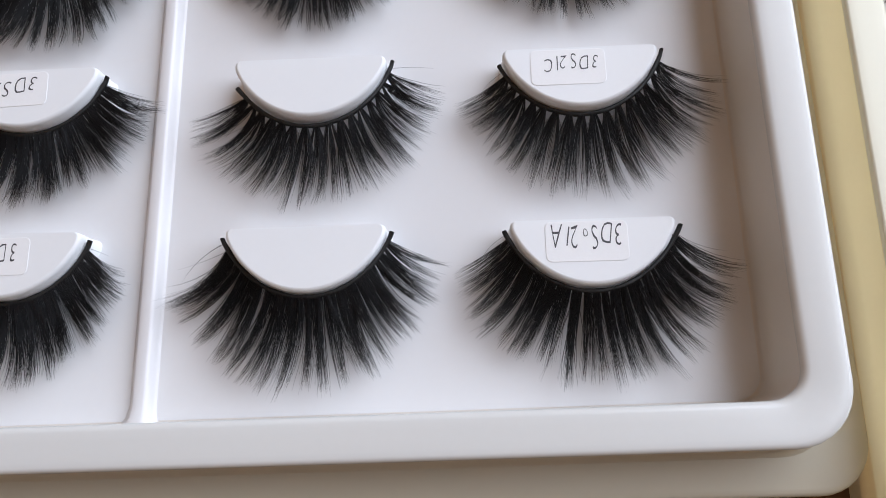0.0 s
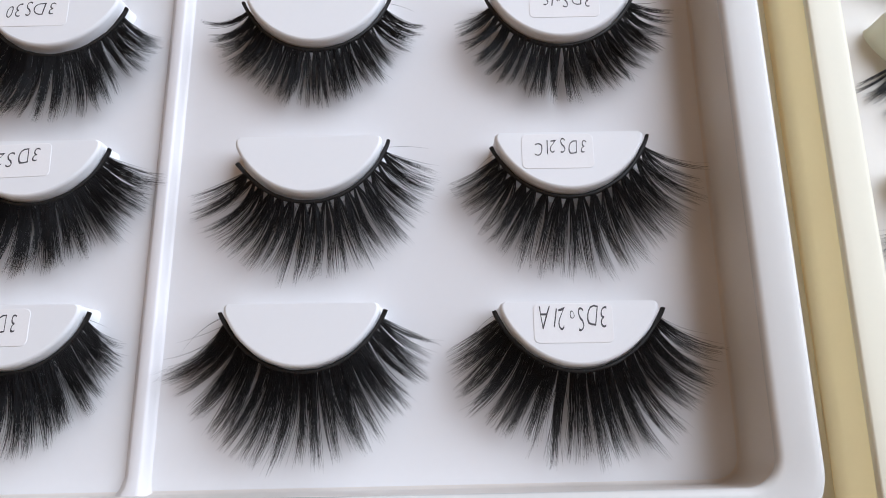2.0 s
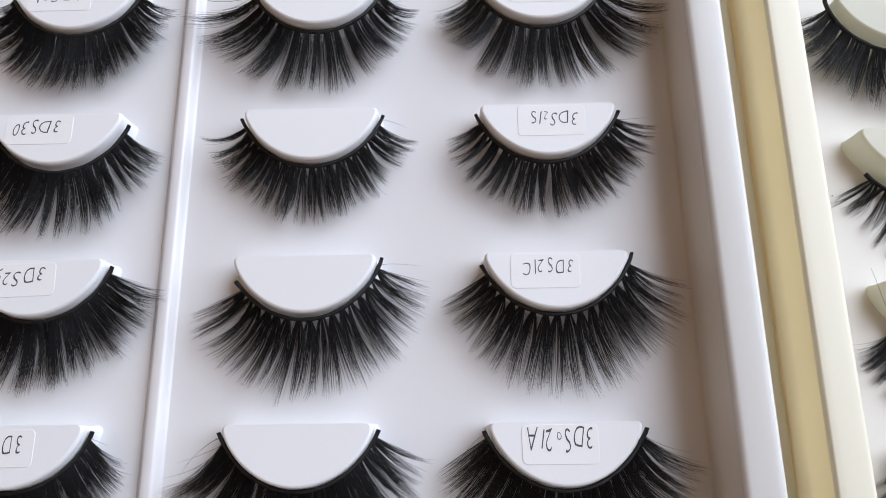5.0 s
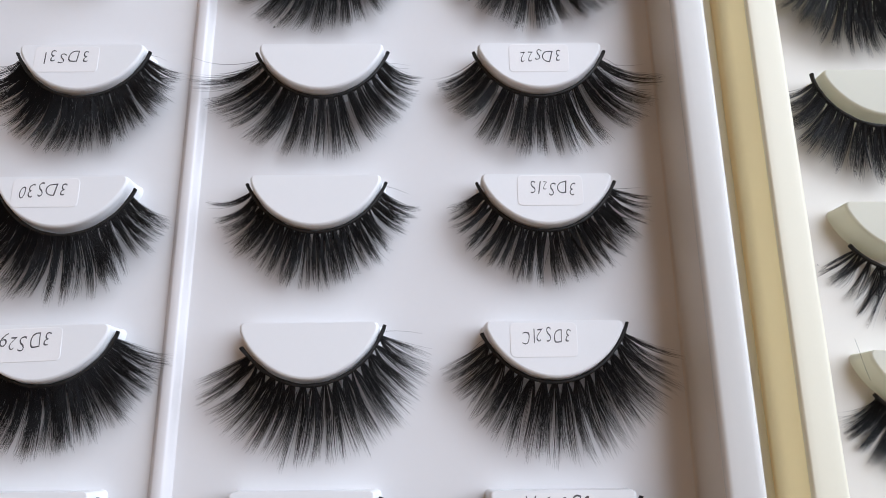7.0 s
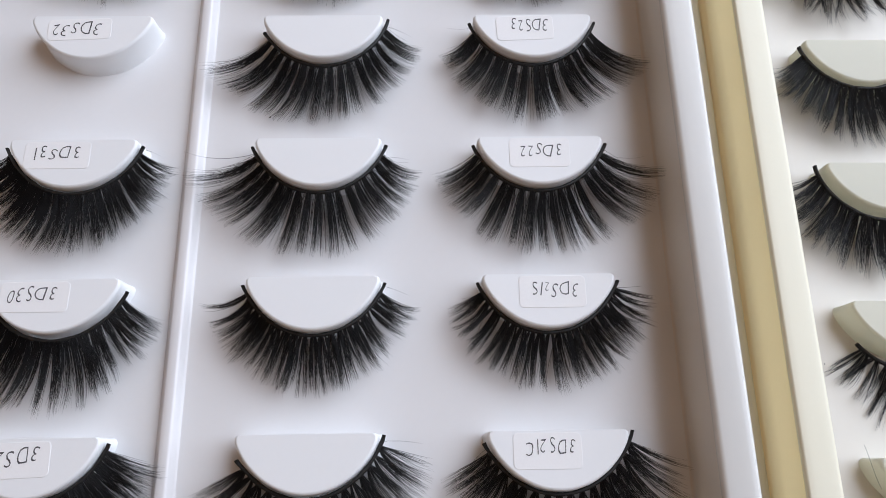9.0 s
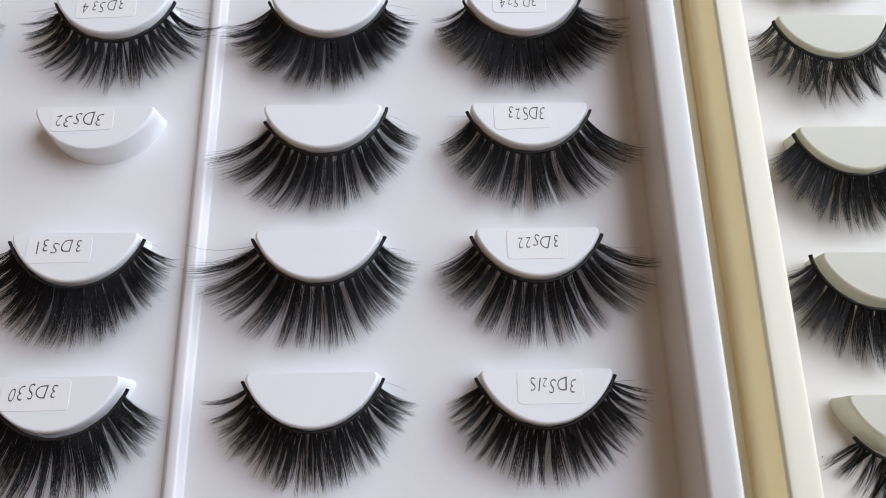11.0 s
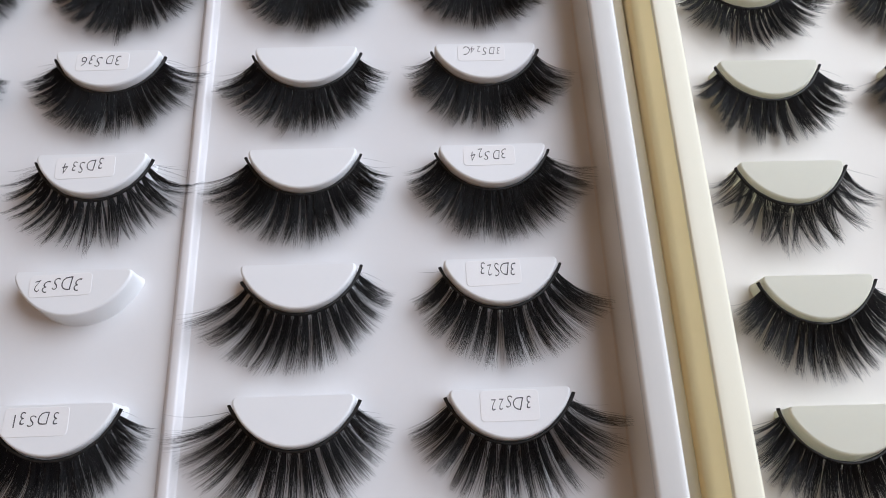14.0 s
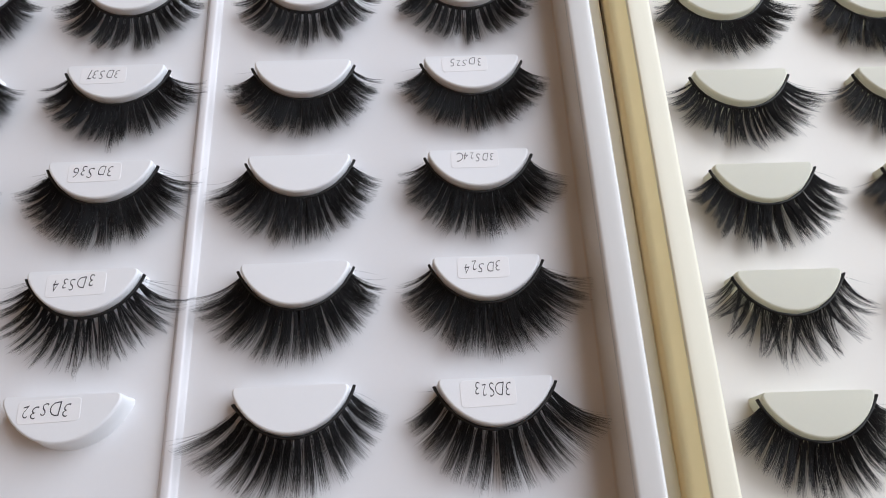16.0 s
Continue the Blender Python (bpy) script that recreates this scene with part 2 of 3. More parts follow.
def divider(root, x, y0, y1, mat):
    """A low rounded ridge along the tray, flared where it meets the end walls."""
    prof = [(-3.85, 0.0), (-3.72, 0.1), (-3.5, 0.45), (-2.72, 1.72), (-2.5, 1.98), (-2.2, 2.1), (-0.65, 2.1), (-0.25, 1.9), (0.05, 1.6), (0.55, 0.6), (0.8, 0.2), (1.2, 0.0)]
    verts, faces, n = [], [], len(prof)
    stations = [(y0, 1.75), (y0 + 0.8, 1.42), (y0 + 2.0, 1.16), (y0 + 4, 1.0)] + [(y0 + (y1 - y0) * k / 12, 1.0) for k in range(1, 12)] + [(y1, 1.0)]
    for y, wide in stations:
        verts += [((x + a * wide) * MM, y * MM, (FLOOR_Z + 0.005 + b) * MM) for a, b in prof]
    for r in range(len(stations) - 1):
        for i in range(n - 1):
            faces.append((r * n + i, r * n + i + 1, (r + 1) * n + i + 1, (r + 1) * n + i))
    return mesh_object("divider", verts, faces, mat, root)


ROWS_N = 10
FAR_END = ROW * (ROWS_N - 1) + 22
white_tray = tray("lash_tray", "shallow white plastic tray with cream base, holding rows of lashes",
                  [(95.5, -31.9), (95.5, FAR_END), (-121.0, FAR_END), (-121.0, -34.6)], WHITE, WARM_LIT_WALL, RIM_WHITE, CREAM_BASE, [(109.8, -47.0), (109.8, FAR_END + 12), (-133.0, FAR_END + 12), (-133.0, -49.3)])
divider(white_tray, -13.9, -34.0, FAR_END, RIDGE)
SLANT = 0.0105
SIDE = Matrix.Translation((132.06 * MM, -6.51 * MM, -1.6 * MM)) @ Matrix.Rotation(-SLANT, 4, "Z")
cream_tray = tray("lash_tray", "cream plastic tray with pale floor beside the white tray",
                  [(95.0, -45.0), (95.0, FAR_END), (-12.7, FAR_END), (-12.7, -45.0)], CREAM_FLOOR, CREAM_WALL, CREAM_RIM, CREAM,
                  [(107.0, -59.0), (107.0, FAR_END + 12), (-23.4, FAR_END + 12), (-23.4, -59.0)], SIDE, 0.5, 1.3, CREAM_FLANGE)
pad_white, pad_cream = pad_mesh(PAD_WHITE), pad_mesh(PAD_CREAM)
COLS = {-1: -107.4, 0: -55.97, 1: 0.0, 2: 51.42}
SET_BACK = {(1, 0): -0.35, (2, 0): -0.6}   # pads glued a little nearer the end wall
for col, x in COLS.items():
    for row in range(ROWS_N):
        ob = new("pad", pad_white)
        ob.parent = white_tray
        ob.location = ((x + PAD_W) * MM, (row * ROW + SET_BACK.get((col, row), 0)) * MM, 0)
for col in (0, 1):
    for row in range(ROWS_N):
        ob = new("pad", pad_cream)
        ob.parent = cream_tray
        ob.location = ((col * COLUMN + PAD_W) * MM, row * ROW * MM, 0)


# ---- lashes ----
def tubes(points, radii):
    """Three-sided tapering tubes along points (hairs, stations, 3): verts and faces as arrays."""
    h, s, _ = points.shape
    tan = np.gradient(points, axis=1)
    tan /= np.linalg.norm(tan, axis=2, keepdims=True) + 1e-12
    up = np.array([0, 0, 1.0])
    side = np.cross(tan, up)
    side /= np.linalg.norm(side, axis=2, keepdims=True) + 1e-12
    nor = np.cross(side, tan)
    ring = []
    for k in range(3):
        a = math.pi / 2 + k * 2 * math.pi / 3
        ring.append(points + (math.cos(a) * side + math.sin(a) * nor) * radii[..., None])
    verts = np.stack(ring, axis=2).reshape(-1, 3)
    base = (np.arange(h)[:, None, None] * s + np.arange(s - 1)[None, :, None]) * 3
    k, k2 = np.arange(3)[None, None, :], (np.arange(3)[None, None, :] + 1) % 3
    quads = np.stack([base + k, base + k2, base + 3 + k2, base + 3 + k], axis=-1).reshape(-1, 4)
    return verts, quads


def quad_object(name, verts, quads, mat, parent):
    me = bpy.data.meshes.new(name)
    me.vertices.add(len(verts)), me.loops.add(quads.size), me.polygons.add(len(quads))
    me.vertices.foreach_set("co", verts.astype(np.float32).ravel())
    me.loops.foreach_set("vertex_index", quads.astype(np.int32).ravel())
    me.polygons.foreach_set("loop_start", np.arange(0, quads.size, 4, dtype=np.int32))
    me.polygons.foreach_set("use_smooth", np.ones(len(quads), bool))
    me.materials.append(mat)
    me.update(calc_edges=True)
    ob = new(name, me)
    ob.parent = parent
    return ob


# style: tufts, spikes in a tuft, hairs in a spike, width of a tuft's root and of its tip against their pitch, how full a spike is,
# scatter of tips in mm, disorder, the share of hairs that crowd to a spike's middle, how soon a tuft fans out, how far a spike closes to a point
STYLES = {
    "windows": (16, 4, 26, 0.34, 1.26, 1.25, 0.24, 0.026, 0.2, 1.05, 0.38),
    "fluffy": (26, 3, 31, 1.06, 1.36, 1.3, 0.34, 0.036, 0.25, 0.4, 0.22),
    "streaky": (17, 1, 108, 0.76, 1.04, 1.0, 0.22, 0.025, 0.78, 0.3, 0.0),
    "clumpy": (18, 3, 39, 0.92, 1.18, 1.2, 0.30, 0.048, 0.3, 0.4, 0.45),
    "lacy": (8, 5, 29, 1.9, 0.46, 0.75, 0.35, 0.055, 0.4, 0.0, 0.6),
    "criss": (19, 4, 27, 0.62, 1.2, 1.15, 0.28, 0.040, 0.3, 1.0, 0.55),
    "slits": (20, 3, 38, 0.74, 1.2, 1.2, 0.28, 0.030, 0.3, 0.8, 0.35),
    "split": (15, 3, 33, 0.45, 1.0, 1.05, 0.28, 0.035, 0.4, 0.8, 0.75),
    "sparse": (12, 4, 20, 0.55, 1.00, 0.90, 0.40, 0.075, 0.3, 0.8, 0.7),
    "chunky": (16, 3, 56, 0.98, 1.15, 1.15, 0.36, 0.055, 0.35, 0.3, 0.6),
}
BAND_Z = -2.8


def lash(where, seed, style, left, mid, right, label, group, ends=(0.03, 0.975), shift=(0, 0, 0), gap=0.0, sweep_l=0.0, sweep_r=0.0, stray=1, tilt=0.0, density=1.0, drop=0.0):
    """A strip lash on a pad. left, mid, right: hair lengths in mm; ends: how far round the pad the band goes;
    shift: mm along x, y and degrees of turn; sweep: extra outward lean of the hairs at each end, degrees."""
    rng = np.random.default_rng(seed)
    tufts, spikes, hairs, root_w, tip_w, full, scatter, mess, core, early, point = STYLES[style]
    hairs = int(hairs * density)
    root = tagged(new("false_eyelash"), label, "false eyelash", group)
    root.matrix_world = where @ pose(shift[0] * MM, shift[1] * MM, -drop * MM, 0, 0, shift[2])
    u0, u1 = ends
    # band: a flat flexible cord that lies against the pad and stands off at its ends
    n = 44
    u = np.linspace(u0, u1, n)
    x, y, nx, ny = arc_at(u)
    off = 0.55 + gap + 0.25 * np.clip(np.abs(np.linspace(-1, 1, n)) - 0.86, 0, 1) / 0.14
    cx, cy = x + nx * off, y + ny * off
    cz = BAND_Z + 0.9 * np.abs(np.linspace(-1, 1, n)) ** 6 + rng.normal(0, 0.04, n)
    rings = []
    for k in range(8):
        a = 2 * math.pi * k / 8
        w, hgt = 0.42 + 0.05 * np.sin(np.linspace(0, 40, n) + seed), 0.55
        rings.append(np.stack([cx + nx * w * math.cos(a), cy + ny * w * math.cos(a), cz + hgt * math.sin(a)], 1))
    verts = np.stack(rings, 1).reshape(-1, 3) * MM
    i, k = np.arange(n - 1)[:, None] * 8, np.arange(8)[None, :]
    quads = np.stack([i + k, i + (k + 1) % 8, i + 8 + (k + 1) % 8, i + 8 + k], -1).reshape(-1, 4)
    e = (n - 1) * 8
    caps = np.array([[0, 1, 2, 3], [0, 3, 4, 7], [4, 5, 6, 7], [e + 3, e + 2, e + 1, e], [e + 7, e + 4, e + 3, e], [e + 7, e + 6, e + 5, e + 4]])
    quad_object("band", verts, np.concatenate([quads, caps]), BAND, root)
    # tufts
    pitch = (u1 - u0) * 0.93 / tufts
    for t in range(tufts):
        ub = u0 + (u1 - u0) * 0.035 + pitch * (t + 0.5 + rng.normal(0, 0.05))
        v = (ub - u0) / (u1 - u0)
        w = 2 * v - 1
        length = (mid + (left - mid) * max(0, -w) ** 1.6 + (right - mid) * max(0, w) ** 1.6) * 1.05 * (1 + rng.normal(0, 0.01 + 0.03 * point))
        fan = radians(270) + w * radians(60) + (radians(sweep_r - 6) * max(0, w) ** 2.2 - radians(sweep_l - 6) * max(0, -w) ** 2.2)
        fan += rng.normal(0, mess)
        m = spikes * hairs
        own = np.repeat(np.arange(spikes), hairs)
        place = (np.arange(spikes) + 0.5) / spikes * 2 - 1 + rng.normal(0, 0.12, spikes)
        rel = rng.uniform(-1, 1, m)
        rel *= np.where(rng.random(m) < core, 0.5, 1.0)
        uu = np.clip(ub + (place[own] + rel / spikes * 1.1) * root_w * pitch * 0.5, u0, u1)
        root_mm, tip_mm = 38.0 * pitch, (38.0 + 2.7 * length) / tufts * (0.95 + 0.25 * w * w)
        x, y, nx, ny = arc_at(uu)
        mx, my, mnx, mny = arc_at(np.clip(ub + place * root_w * pitch * 0.5, u0, u1))
        o = 0.42 + gap
        ang = fan + place * (tip_mm * tip_w - root_mm * root_w) / 2 / length + rng.normal(0, mess, spikes)
        ln = length * (1 - 0.07 * place ** 2) * (1 + rng.normal(0, 0.015 + 0.06 * point, spikes))
        bend = w * 0.62 + rng.normal(0, 0.04 + 0.16 * point) + rng.normal(0, 0.05 + 0.2 * point, spikes)
        close = np.clip(rng.normal(point, 0.15, spikes), 0, 0.95)[own][:, None]
        stray_turn = (rng.normal(0, 0.13, m) * (rng.random(m) < 0.08))[:, None]
        s = np.linspace(0, 1, 6)[None, :]
        frac = np.choose(rng.choice(3, m, p=(0.25, 0.28, 0.47)), (rng.uniform(0.3, 0.62, m), rng.uniform(0.62, 0.96, m), rng.uniform(0.92, 1.06, m)))[:, None]
        s = s * frac
        # each hair follows its spike's curve and closes in on it towards the tip
        a0, bd, sl = ang[own][:, None], bend[own][:, None], ln[own][:, None]
        head = a0 + (a0 - fan) * early * (1 - np.clip(s, 0, 1)) + bd * (s * 0.5 - 0.35) + rng.normal(0, 0.006, m)[:, None] * np.sin(2 * np.pi * s) + stray_turn
        ax = mx[own][:, None] + mnx[own][:, None] * o + np.cos(head) * sl * s
        ay = my[own][:, None] + mny[own][:, None] * o + np.sin(head) * sl * s
        tipo = rel[:, None] * full * tip_mm * tip_w / (2 * spikes)
        wild = rng.normal(0, scatter, m)[:, None]
        fade = np.clip(1 - s, 0, 1)
        belly = rng.normal(0, 0.09, m)[:, None] * np.sin(np.pi * np.clip(s, 0, 1))
        lat = tipo * s ** 0.75 * (1 - close * np.clip(s, 0, 1) ** 2.4) + wild * s ** 2.2 + belly
        px = ax + ((x + nx * o) - (mx + mnx * o)[own])[:, None] * fade - np.sin(head) * lat
        py = ay + ((y + ny * o) - (my + mny * o)[own])[:, None] * fade + np.cos(head) * lat
        sag, lift = (rng.normal(0.34, 0.05, spikes)[own] - tilt)[:, None], rng.normal(0.36, 0.06, spikes)[own][:, None]
        pz = BAND_Z + rng.uniform(-0.3, 0.55, m)[:, None] + sl * (-sag * s + lift * s * s) + rng.normal(0, 0.25, m)[:, None] * s
        pz = np.maximum(pz, FLOOR_Z + drop + 0.25)
        st = np.linspace(0, 1, 6)
        rad = (0.041 * (1 - st ** 2.4) + 0.006)[None, :] * rng.uniform(0.75, 1.25, m)[:, None]
        v3, q = tubes(np.stack([px, py, pz], 2) * MM, rad * MM)
        tagged(quad_object("tuft", v3, q, HAIR, root), kind="stuff")
    # a few stray fibres
    if stray:
        m = stray
        uu = rng.choice([u0 + 0.04, u1 - 0.04], m) + rng.uniform(-0.03, 0.03, m)
        uu = np.clip(uu, 0, 1)
        x, y, nx, ny = arc_at(uu)
        w = 2 * uu - 1
        ang = radians(270) + w * radians(78) + rng.normal(0, 0.16, m)
        ln = np.where(w < 0, left, right) * rng.uniform(0.5, 0.9, m)
        s = np.linspace(0, 1, 7)[None, :]
        head = ang[:, None] + (rng.normal(0, 0.3, m) - w * 0.2)[:, None] * (s - 0.3)
        dx, dy = np.cos(head) * ln[:, None] / 6, np.sin(head) * ln[:, None] / 6
        px = (x + nx * 0.6)[:, None] + np.cumsum(dx, 1) - dx[:, :1]
        py = (y + ny * 0.6)[:, None] + np.cumsum(dy, 1) - dy[:, :1]
        pz = BAND_Z + 0.3 + ln[:, None] * (0.06 * s * np.ones((m, 1)))
        rad = np.tile((0.028 * (1 - s ** 2) + 0.008), (m, 1))
        v3, q = tubes(np.stack([px, py, pz], 2) * MM, rad * MM)
        tagged(quad_object("stray_hairs", v3, q, HAIR, root), kind="stuff")
    return root


def on_white(col, row):
    return Matrix.Translation(((COLS[col] + PAD_W) * MM, (row * ROW + SET_BACK.get((col, row), 0)) * MM, 0))


def on_cream(col, row):
    return SIDE @ Matrix.Translation(((col * COLUMN + PAD_W) * MM, row * ROW * MM, 0))


WHITE_GROUP, CREAM_GROUP = "lashes in the white tray", "lashes in the cream tray"
KINDS = {
    "windows": "black false eyelash strip with spaced tufts on a pad",
    "fluffy": "dense fluffy black false eyelash strip on a pad",
    "streaky": "long streaky black false eyelash strip with split tufts on a pad",
    "clumpy": "long black false eyelash strip with soft curved clumps on a pad",
    "lacy": "black false eyelash strip with crossing roots and spiky clumps",
    "criss": "black false eyelash strip with crossing hairs on a pad",
    "chunky": "short thick black false eyelash strip with heavy clumps on a pad",
    "slits": "full black false eyelash strip with narrow root slits on a pad",
    "split": "black false eyelash strip with split pointed tufts on a pad",
    "sparse": "sparse spiky black false eyelash strip on a pad",
}
# column, row, style, left, middle, right, and what sets it apart
WHITE_LASHES = [
    (1, 0, "clumpy", 13.4, 16.0, 11.0, dict(drop=-0.5, stray=3, sweep_l=0, sweep_r=0)),
    (2, 0, "clumpy", 11.6, 15.8, 12.6, dict(drop=-0.5, gap=0.1, sweep_l=-4, sweep_r=2)),
    (1, 1, "windows", 11.2, 15.5, 11.2, dict(shift=(-0.1, -0.2, 1.6), gap=0.1, ends=(0.10, 0.99), sweep_l=6, sweep_r=4)),
    (2, 1, "windows", 9.8, 15.4, 13.4, dict(ends=(0.05, 1.0), sweep_l=0, sweep_r=2)),
    (1, 2, "criss", 8.6, 12.1, 8.0, dict(sweep_l=4, sweep_r=6)),
    (2, 2, "criss", 8.0, 12.1, 8.6, dict(sweep_l=4, sweep_r=6)),
    (1, 3, "streaky", 15.9, 14.8, 9.0, dict(stray=4, sweep_l=20, sweep_r=8)),
    (2, 3, "streaky", 10.6, 14.8, 15.5, dict(sweep_l=6, sweep_r=20)),
    (1, 4, "streaky", 16.4, 14.6, 9.0, dict(ends=(0.09, 1.0), sweep_l=4, sweep_r=8)),
    (2, 4, "streaky", 9.0, 14.4, 16.2, dict(sweep_l=0, sweep_r=8)),
    (1, 5, "fluffy", 14.8, 14.2, 9.0, dict(sweep_l=8, sweep_r=2)),
    (2, 5, "fluffy", 9.5, 14.8, 14.3, dict(sweep_l=2, sweep_r=14)),
    (1, 6, "fluffy", 13.8, 14.0, 9.0, dict(sweep_l=6, sweep_r=2)),
    (2, 6, "fluffy", 9.5, 14.0, 12.3, dict(sweep_l=4, sweep_r=6)),
    (1, 7, "fluffy", 9.5, 12.8, 10.1, dict(sweep_l=2, sweep_r=4)),
    (2, 7, "fluffy", 9.0, 12.5, 10.1, dict(sweep_l=2, sweep_r=4)),
    (1, 8, "streaky", 10.1, 12.5, 10.1, dict(sweep_l=4, sweep_r=4)),
    (2, 8, "streaky", 10.1, 12.5, 10.6, dict(sweep_l=4, sweep_r=4)),
    (1, 9, "fluffy", 10.1, 12.5, 10.1, dict(sweep_l=4, sweep_r=4)),
    (2, 9, "fluffy", 10.1, 12.5, 10.1, dict(sweep_l=4, sweep_r=4)),
    (0, 0, "fluffy", 10.1, 14.8, 8.4, dict(sweep_l=2, sweep_r=-4)),
    (0, 1, "fluffy", 10.1, 13.6, 12.3, dict(sweep_l=2, sweep_r=18)),
    (0, 2, "clumpy", 10.1, 14.6, 9.0, dict(shift=(0.3, -0.5, -3.5), gap=0.1, drop=-0.8, sweep_l=2, sweep_r=8)),
    (0, 3, "fluffy", 9.0, 13.8, 8.4, dict(shift=(0, -0.2, 0), drop=-0.8, sweep_l=2, sweep_r=6)),
    (0, 5, "split", 9.5, 14.2, 14.0, dict(stray=16, sweep_l=4, sweep_r=16)),
    (0, 6, "fluffy", 9.5, 13.4, 12.9, dict(stray=10, sweep_l=2, sweep_r=16)),
    (0, 7, "fluffy", 9.5, 12.8, 12.3, dict(sweep_l=2, sweep_r=16)),
    (0, 8, "streaky", 10.1, 13.0, 10.1, dict(sweep_l=4, sweep_r=8)),
    (0, 9, "fluffy", 10.1, 13.0, 10.1, dict(sweep_l=4, sweep_r=8)),
    (-1, 4, "fluffy", 10.1, 13.5, 10.1, dict(sweep_l=4, sweep_r=6)),
    (-1, 5, "fluffy", 10.1, 13.5, 10.1, dict(sweep_l=4, sweep_r=6)),
    (-1, 6, "fluffy", 11.2, 13.5, 10.1, dict(sweep_l=4, sweep_r=6)),
    (-1, 7, "fluffy", 11.2, 13.5, 9.5, dict(sweep_l=4, sweep_r=6)),
    (-1, 8, "fluffy", 11.2, 13.5, 9.5, dict(sweep_l=4, sweep_r=6)),
]
CREAM_LASHES = [
    (0, 0, "sparse", 10.1, 14.0, 9.9, dict(sweep_l=0, sweep_r=2)),
    (0, 1, "fluffy", 10.1, 14.0, 9.9, dict(shift=(0.3, -1.8, 0), gap=0.4, drop=2.6, ends=(0.17, 1.0), sweep_l=0, sweep_r=2)),
    (0, 2, "sparse", 9.0, 13.5, 9.9, dict(shift=(0.3, -1.8, 0), gap=0.4, drop=2.6, ends=(0.17, 1.0), sweep_l=0, sweep_r=2)),
    (0, 3, "slits", 10.1, 14.0, 9.9, dict(shift=(-0.6, -0.8, -3), ends=(0.0, 1.0), sweep_l=0, sweep_r=2)),
    (0, 4, "slits", 9.5, 14.2, 11.0, dict(drop=-0.8, sweep_l=0, sweep_r=2)),
    (0, 5, "lacy", 10.5, 14.0, 10.5, dict(drop=-0.9, sweep_l=4, sweep_r=4)),
    (0, 6, "chunky", 8.1, 13.0, 10.5, dict(drop=-0.8, sweep_l=0, sweep_r=2)),
    (0, 7, "criss", 9.5, 13.2, 13.2, dict(sweep_l=2, sweep_r=12)),
    (0, 8, "fluffy", 9.5, 13.0, 11.0, dict(sweep_l=2, sweep_r=12)),
    (0, 9, "fluffy", 9.5, 13.0, 11.0, dict(sweep_l=0, sweep_r=2)),
    (1, 5, "fluffy", 9.5, 13.0, 11.0, dict(sweep_l=0, sweep_r=2)),
    (1, 6, "fluffy", 9.5, 13.0, 11.0, dict(sweep_l=0, sweep_r=2)),
    (1, 7, "criss", 10.1, 13.0, 11.0, dict(sweep_l=2, sweep_r=12)),
    (1, 8, "fluffy", 10.1, 13.0, 11.0, dict(sweep_l=2, sweep_r=12)),
]
for number, (col, row, style, a, b, c, more) in enumerate(WHITE_LASHES):
    lash(on_white(col, row), 100 + number, style, a, b, c, KINDS[style], WHITE_GROUP, **more)
for number, (col, row, style, a, b, c, more) in enumerate(CREAM_LASHES):
    lash(on_cream(col, row), 300 + number, style, a, b, c, KINDS[style], CREAM_GROUP, **more)


GLYPHS = {}


def glyph(ch):
    """A thin-lined character as a mesh, one unit high, with its left and right ends."""
    if ch not in GLYPHS:
        cu = bpy.data.curves.new("code", "FONT")
        cu.body, cu.size, cu.shear, cu.offset, cu.resolution_u = {"x": "2"}.get(ch, ch), 1.0, 0.2, -0.014, 3
        tmp = new("code", cu)
        bpy.context.view_layer.update()
        me = bpy.data.meshes.new_from_object(tmp.evaluated_get(bpy.context.evaluated_depsgraph_get()))
        bpy.data.objects.remove(tmp)
        xs = [v.co.x for v in me.vertices]
        GLYPHS[ch] = (me, min(xs), max(xs))
    return GLYPHS[ch]


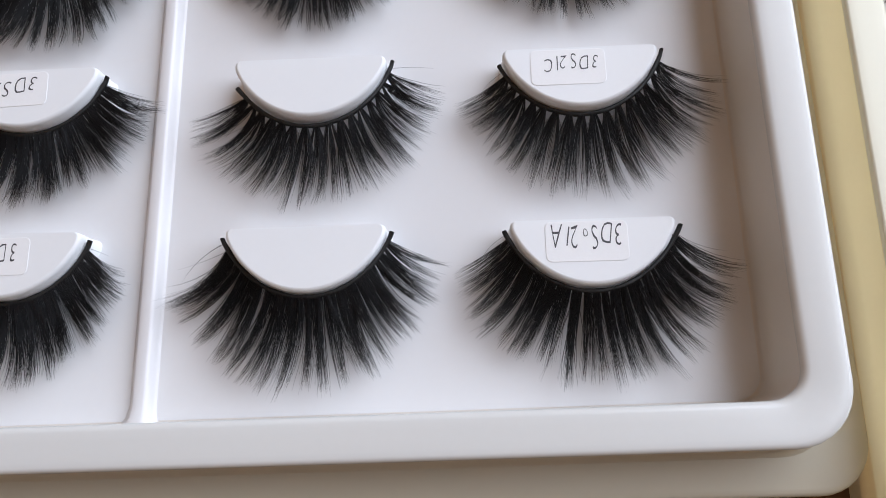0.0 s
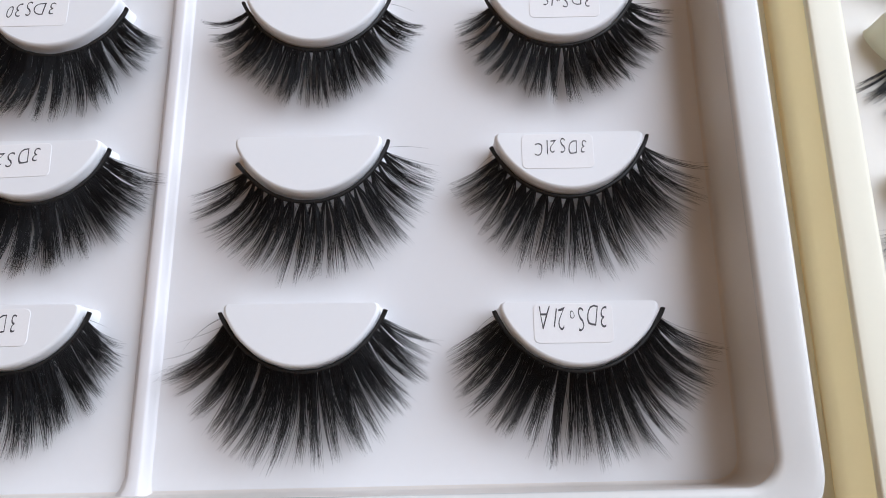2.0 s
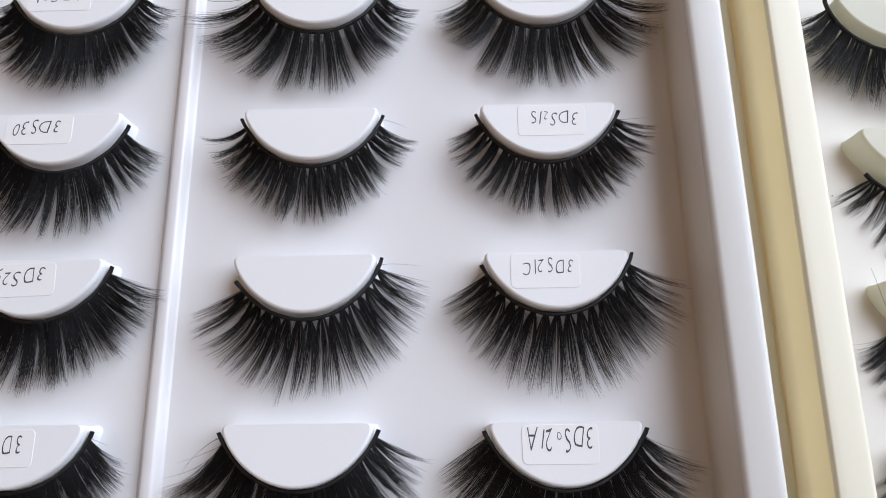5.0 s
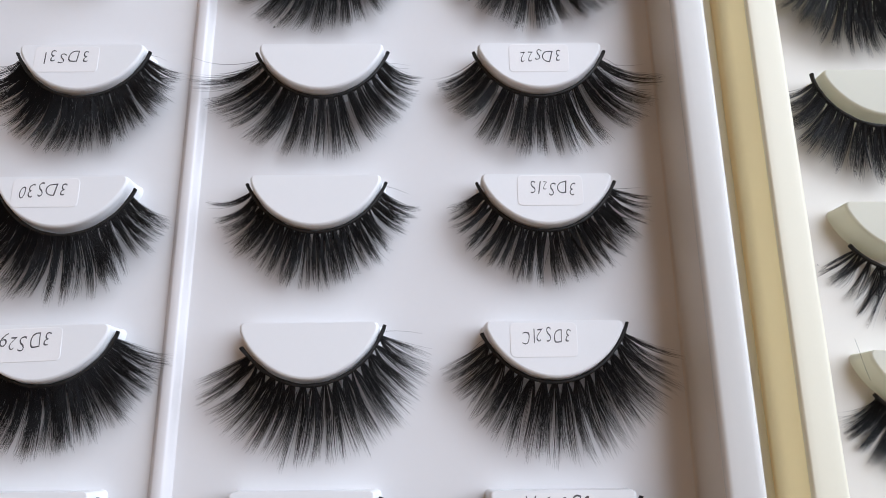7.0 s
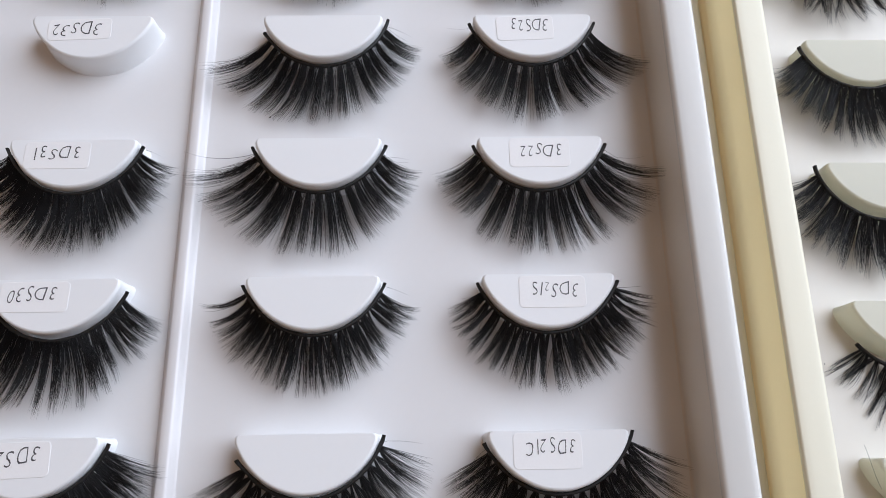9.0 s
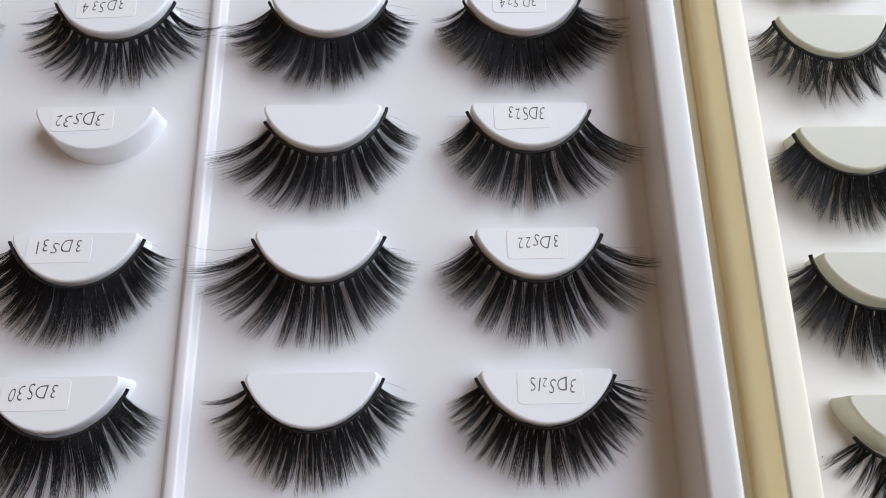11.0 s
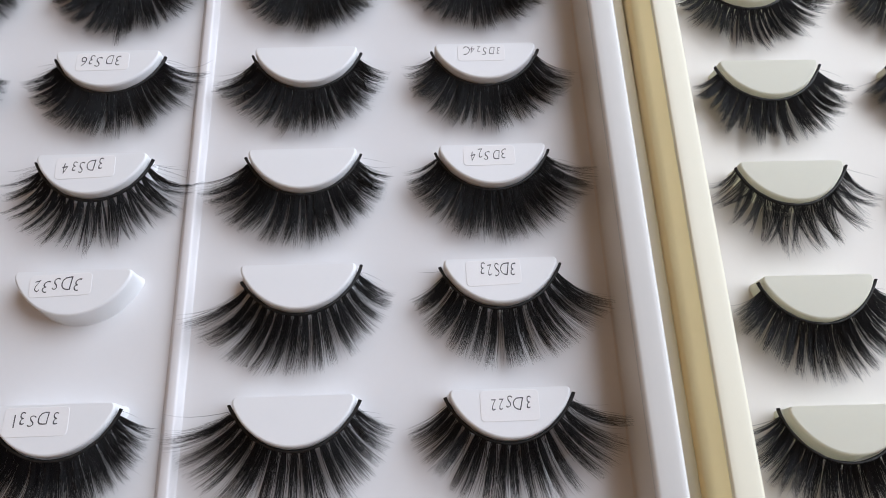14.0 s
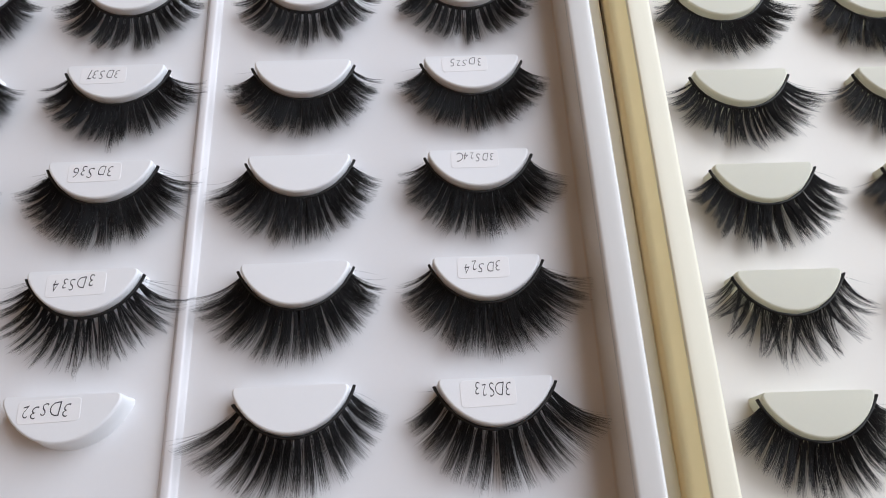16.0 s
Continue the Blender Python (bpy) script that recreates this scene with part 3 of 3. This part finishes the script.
# ---- stickers with codes, written upside down to the viewer ----
def sticker(col, row, x0, x1, y0, y1, words, turn, wide, tall, dx, dy):
    """A paper sticker on a pad, x0..x1 and y0..y1 in mm from the pad's middle and row line; the writing's size and place on it, in mm."""
    w, h = (x1 - x0) / 2 * MM, (y1 - y0) / 2 * MM
    root = tagged(new("sticker"), "small white paper sticker with a handwritten code on a pad", "sticker", "stickers on the pads")
    root.matrix_world = on_white(col, row) @ pose((x0 + x1) / 2 * MM, (y0 + y1) / 2 * MM, 0.00002, 0, 0, turn)
    c = [(-w, -h), (w, -h), (w, h), (-w, h)]
    v, f = sweep(c, 1.1 * MM, [(0, 0), (0, 0.00003), (-0.00006, 0.00006)], True)
    mesh_object("paper", v, f, PAPER, root, smooth=False)
    verts, faces, at = [], [], 0.0
    rng = random.Random(words + str(row))
    for ch in words:
        k = 0.6 if ch in "ox" else 0.88 if ch == "2" else 1.0
        me, lo, hi = glyph(ch)
        spin = Matrix.Rotation(rng.uniform(-0.15, 0.15), 3, "Z") @ Matrix.Diagonal((k * rng.uniform(0.8, 0.95), k * rng.uniform(0.85, 1.1), 1))
        lift, bow, first = rng.uniform(-0.1, 0.1) + (0.05 if k < 0.7 else 0), rng.choice((-1, 1)) * rng.uniform(0.03, 0.07), len(verts)
        for q in me.vertices:
            p = spin @ Vector((q.co.x - lo, q.co.y - 0.35, 0))
            verts.append((at + p.x + bow * math.sin(q.co.y * 4), p.y + lift + bow * 0.6 * math.sin(q.co.x * 5)))
        faces += [tuple(first + i for i in f.vertices) for f in me.polygons]
        at += max(hi - lo, 0.2) * k * 0.88 + 0.13
    xs, ys = [p[0] for p in verts], [p[1] for p in verts]
    kx, ky = wide * MM / (max(xs) - min(xs)), tall * MM / (max(ys) - min(ys))
    mx, my = (max(xs) + min(xs)) / 2, (max(ys) + min(ys)) / 2
    me = bpy.data.meshes.new("handwriting")
    me.from_pydata([((x - mx) * kx, (y - my) * ky, 0) for x, y in verts], [], faces)
    me.materials.append(INK)
    ob = new("handwriting", me)
    ob.parent = root
    ob.matrix_basis = pose(dx * MM, dy * MM, 0.00008, 0, 0, 180)
    tagged(ob, "dark pen writing")


for col, row, x0, x1, y0, y1, words, turn, writing in [
    (2, 0, -8.5, 6.0, -6.6, 0.7, "3DSo21A", 0, (12.4, 4.9, 0, 0.9)), (2, 1, -9.4, 4.6, -6.5, 0.7, "3DS21C", 0, (10.2, 3.7, 0.6, 0.9)),
    (2, 2, -6.6, 7.9, -6.4, 0.7, "3DSx1S", 0, (10.0, 3.6, 0.7, 0.5)), (2, 3, -7.3, 6.7, -6.6, 0.7, "3DS22", 0, (9.4, 3.5, 0.4, 0.6)),
    (2, 4, -9.0, 5.0, -6.1, 0.7, "3DS23", 2, (9.1, 4.0, 1.3, 0.9)), (2, 5, -8.0, 6.0, -5.3, 0.7, "3DS24", 0, (9.7, 3.8, -0.2, 0.2)),
    (2, 6, -8.0, 5.6, -4.9, 0.7, "3DS24C", 0, (10.6, 3.1, 0.2, 0.7)), (2, 7, -9.1, 4.8, -4.7, 0.7, "3DS25", 1, (9.4, 3.2, 0.4, 0.7)),
    (0, 0, -9.0, 5.5, -6.6, 0.4, "3DS", 0, (6.0, 3.9, 1.8, 0.5)), (0, 1, -9.5, 5.0, -6.6, 0.4, "3DS29", 2, (10.6, 4.0, -0.2, 0.7)),
    (0, 2, -10.6, 4.1, -6.1, 0.6, "3DS30", 0, (10.3, 3.8, -0.5, 0.6)), (0, 3, -10.7, 4.2, -6.1, 0.6, "3DS31", 0, (10.2, 3.6, 0, 0.6)),
    (0, 4, -10.3, 4.9, -5.5, 0.3, "3DS32", 2, (11.6, 4.0, -0.5, 0.2)), (0, 5, -9.0, 6.5, -6.1, 0.3, "3DS34", 2, (10.7, 4.2, -0.6, 0.5)),
    (0, 6, -8.5, 6.2, -5.5, 0.4, "3DS36", 1, (11.0, 3.9, -0.4, 0.3)), (0, 7, -10.0, 3.5, -5.5, 0.4, "3DS37", 1, (9.6, 3.4, 0, 0.4)),
]:
    sticker(col, row, x0, x1, y0, y1, words, turn, *writing)


def lint(x, y, z, size, label, turn=0):
    """A tiny uneven crumb."""
    pts = ((-.3, -.2, .25), (.35, -.1, .2), (.1, .35, .25), (0, 0, .5), (.05, 0, 0))
    ob = mesh_object("lint", [(a * size * MM, b * size * MM, c * size * MM) for a, b, c in pts], [(0, 1, 3), (1, 2, 3), (2, 0, 3), (1, 0, 4), (2, 1, 4), (0, 2, 4)], DUST)
    ob.matrix_world = pose(x * MM, y * MM, z * MM, 0, 0, turn)
    return tagged(ob, label, "lint", "specks on the trays")


lint(1.9, 109.9, FLOOR_Z, 1.0, "tiny dark speck of lint on the tray floor")
lint(80.2, -3.0, -0.25, 0.9, "tiny black glue speck on a pad's edge", 40)
lint(128.6, 48.3, FLOOR_Z - 1.6, 0.6, "tiny dark speck on the cream tray's floor", 70)
lint(14.3, -44.5, -3.0, 0.5, "tiny brown speck on the tray's flange", 10)


def fibre(points, label):
    """A single loose hair, laid along points in mm."""
    cu = bpy.data.curves.new("loose_hair", "CURVE")
    cu.dimensions, cu.bevel_depth, cu.bevel_resolution, cu.resolution_u = "3D", 0.035 * MM, 0, 6
    sp = cu.splines.new("NURBS")
    sp.points.add(len(points) - 1)
    for p, (x, y, z) in zip(sp.points, points):
        p.co = (x * MM, y * MM, z * MM, 1)
    sp.use_endpoint_u, sp.order_u = True, 4
    cu.materials.append(HAIR)
    tmp = new("tmp_hair", cu)
    bpy.context.view_layer.update()
    me = bpy.data.meshes.new_from_object(tmp.evaluated_get(bpy.context.evaluated_depsgraph_get()))
    bpy.data.objects.remove(tmp)
    tagged(new("loose_hair", me), label, "hair")


fibre([(130.9, 30.5, -3.0), (130.9, 28.2, -2.2), (131.1, 25.6, -1.8), (131.6, 23.4, -2.0), (132.5, 21.8, -2.6)], "single loose black hair across a pad's edge")
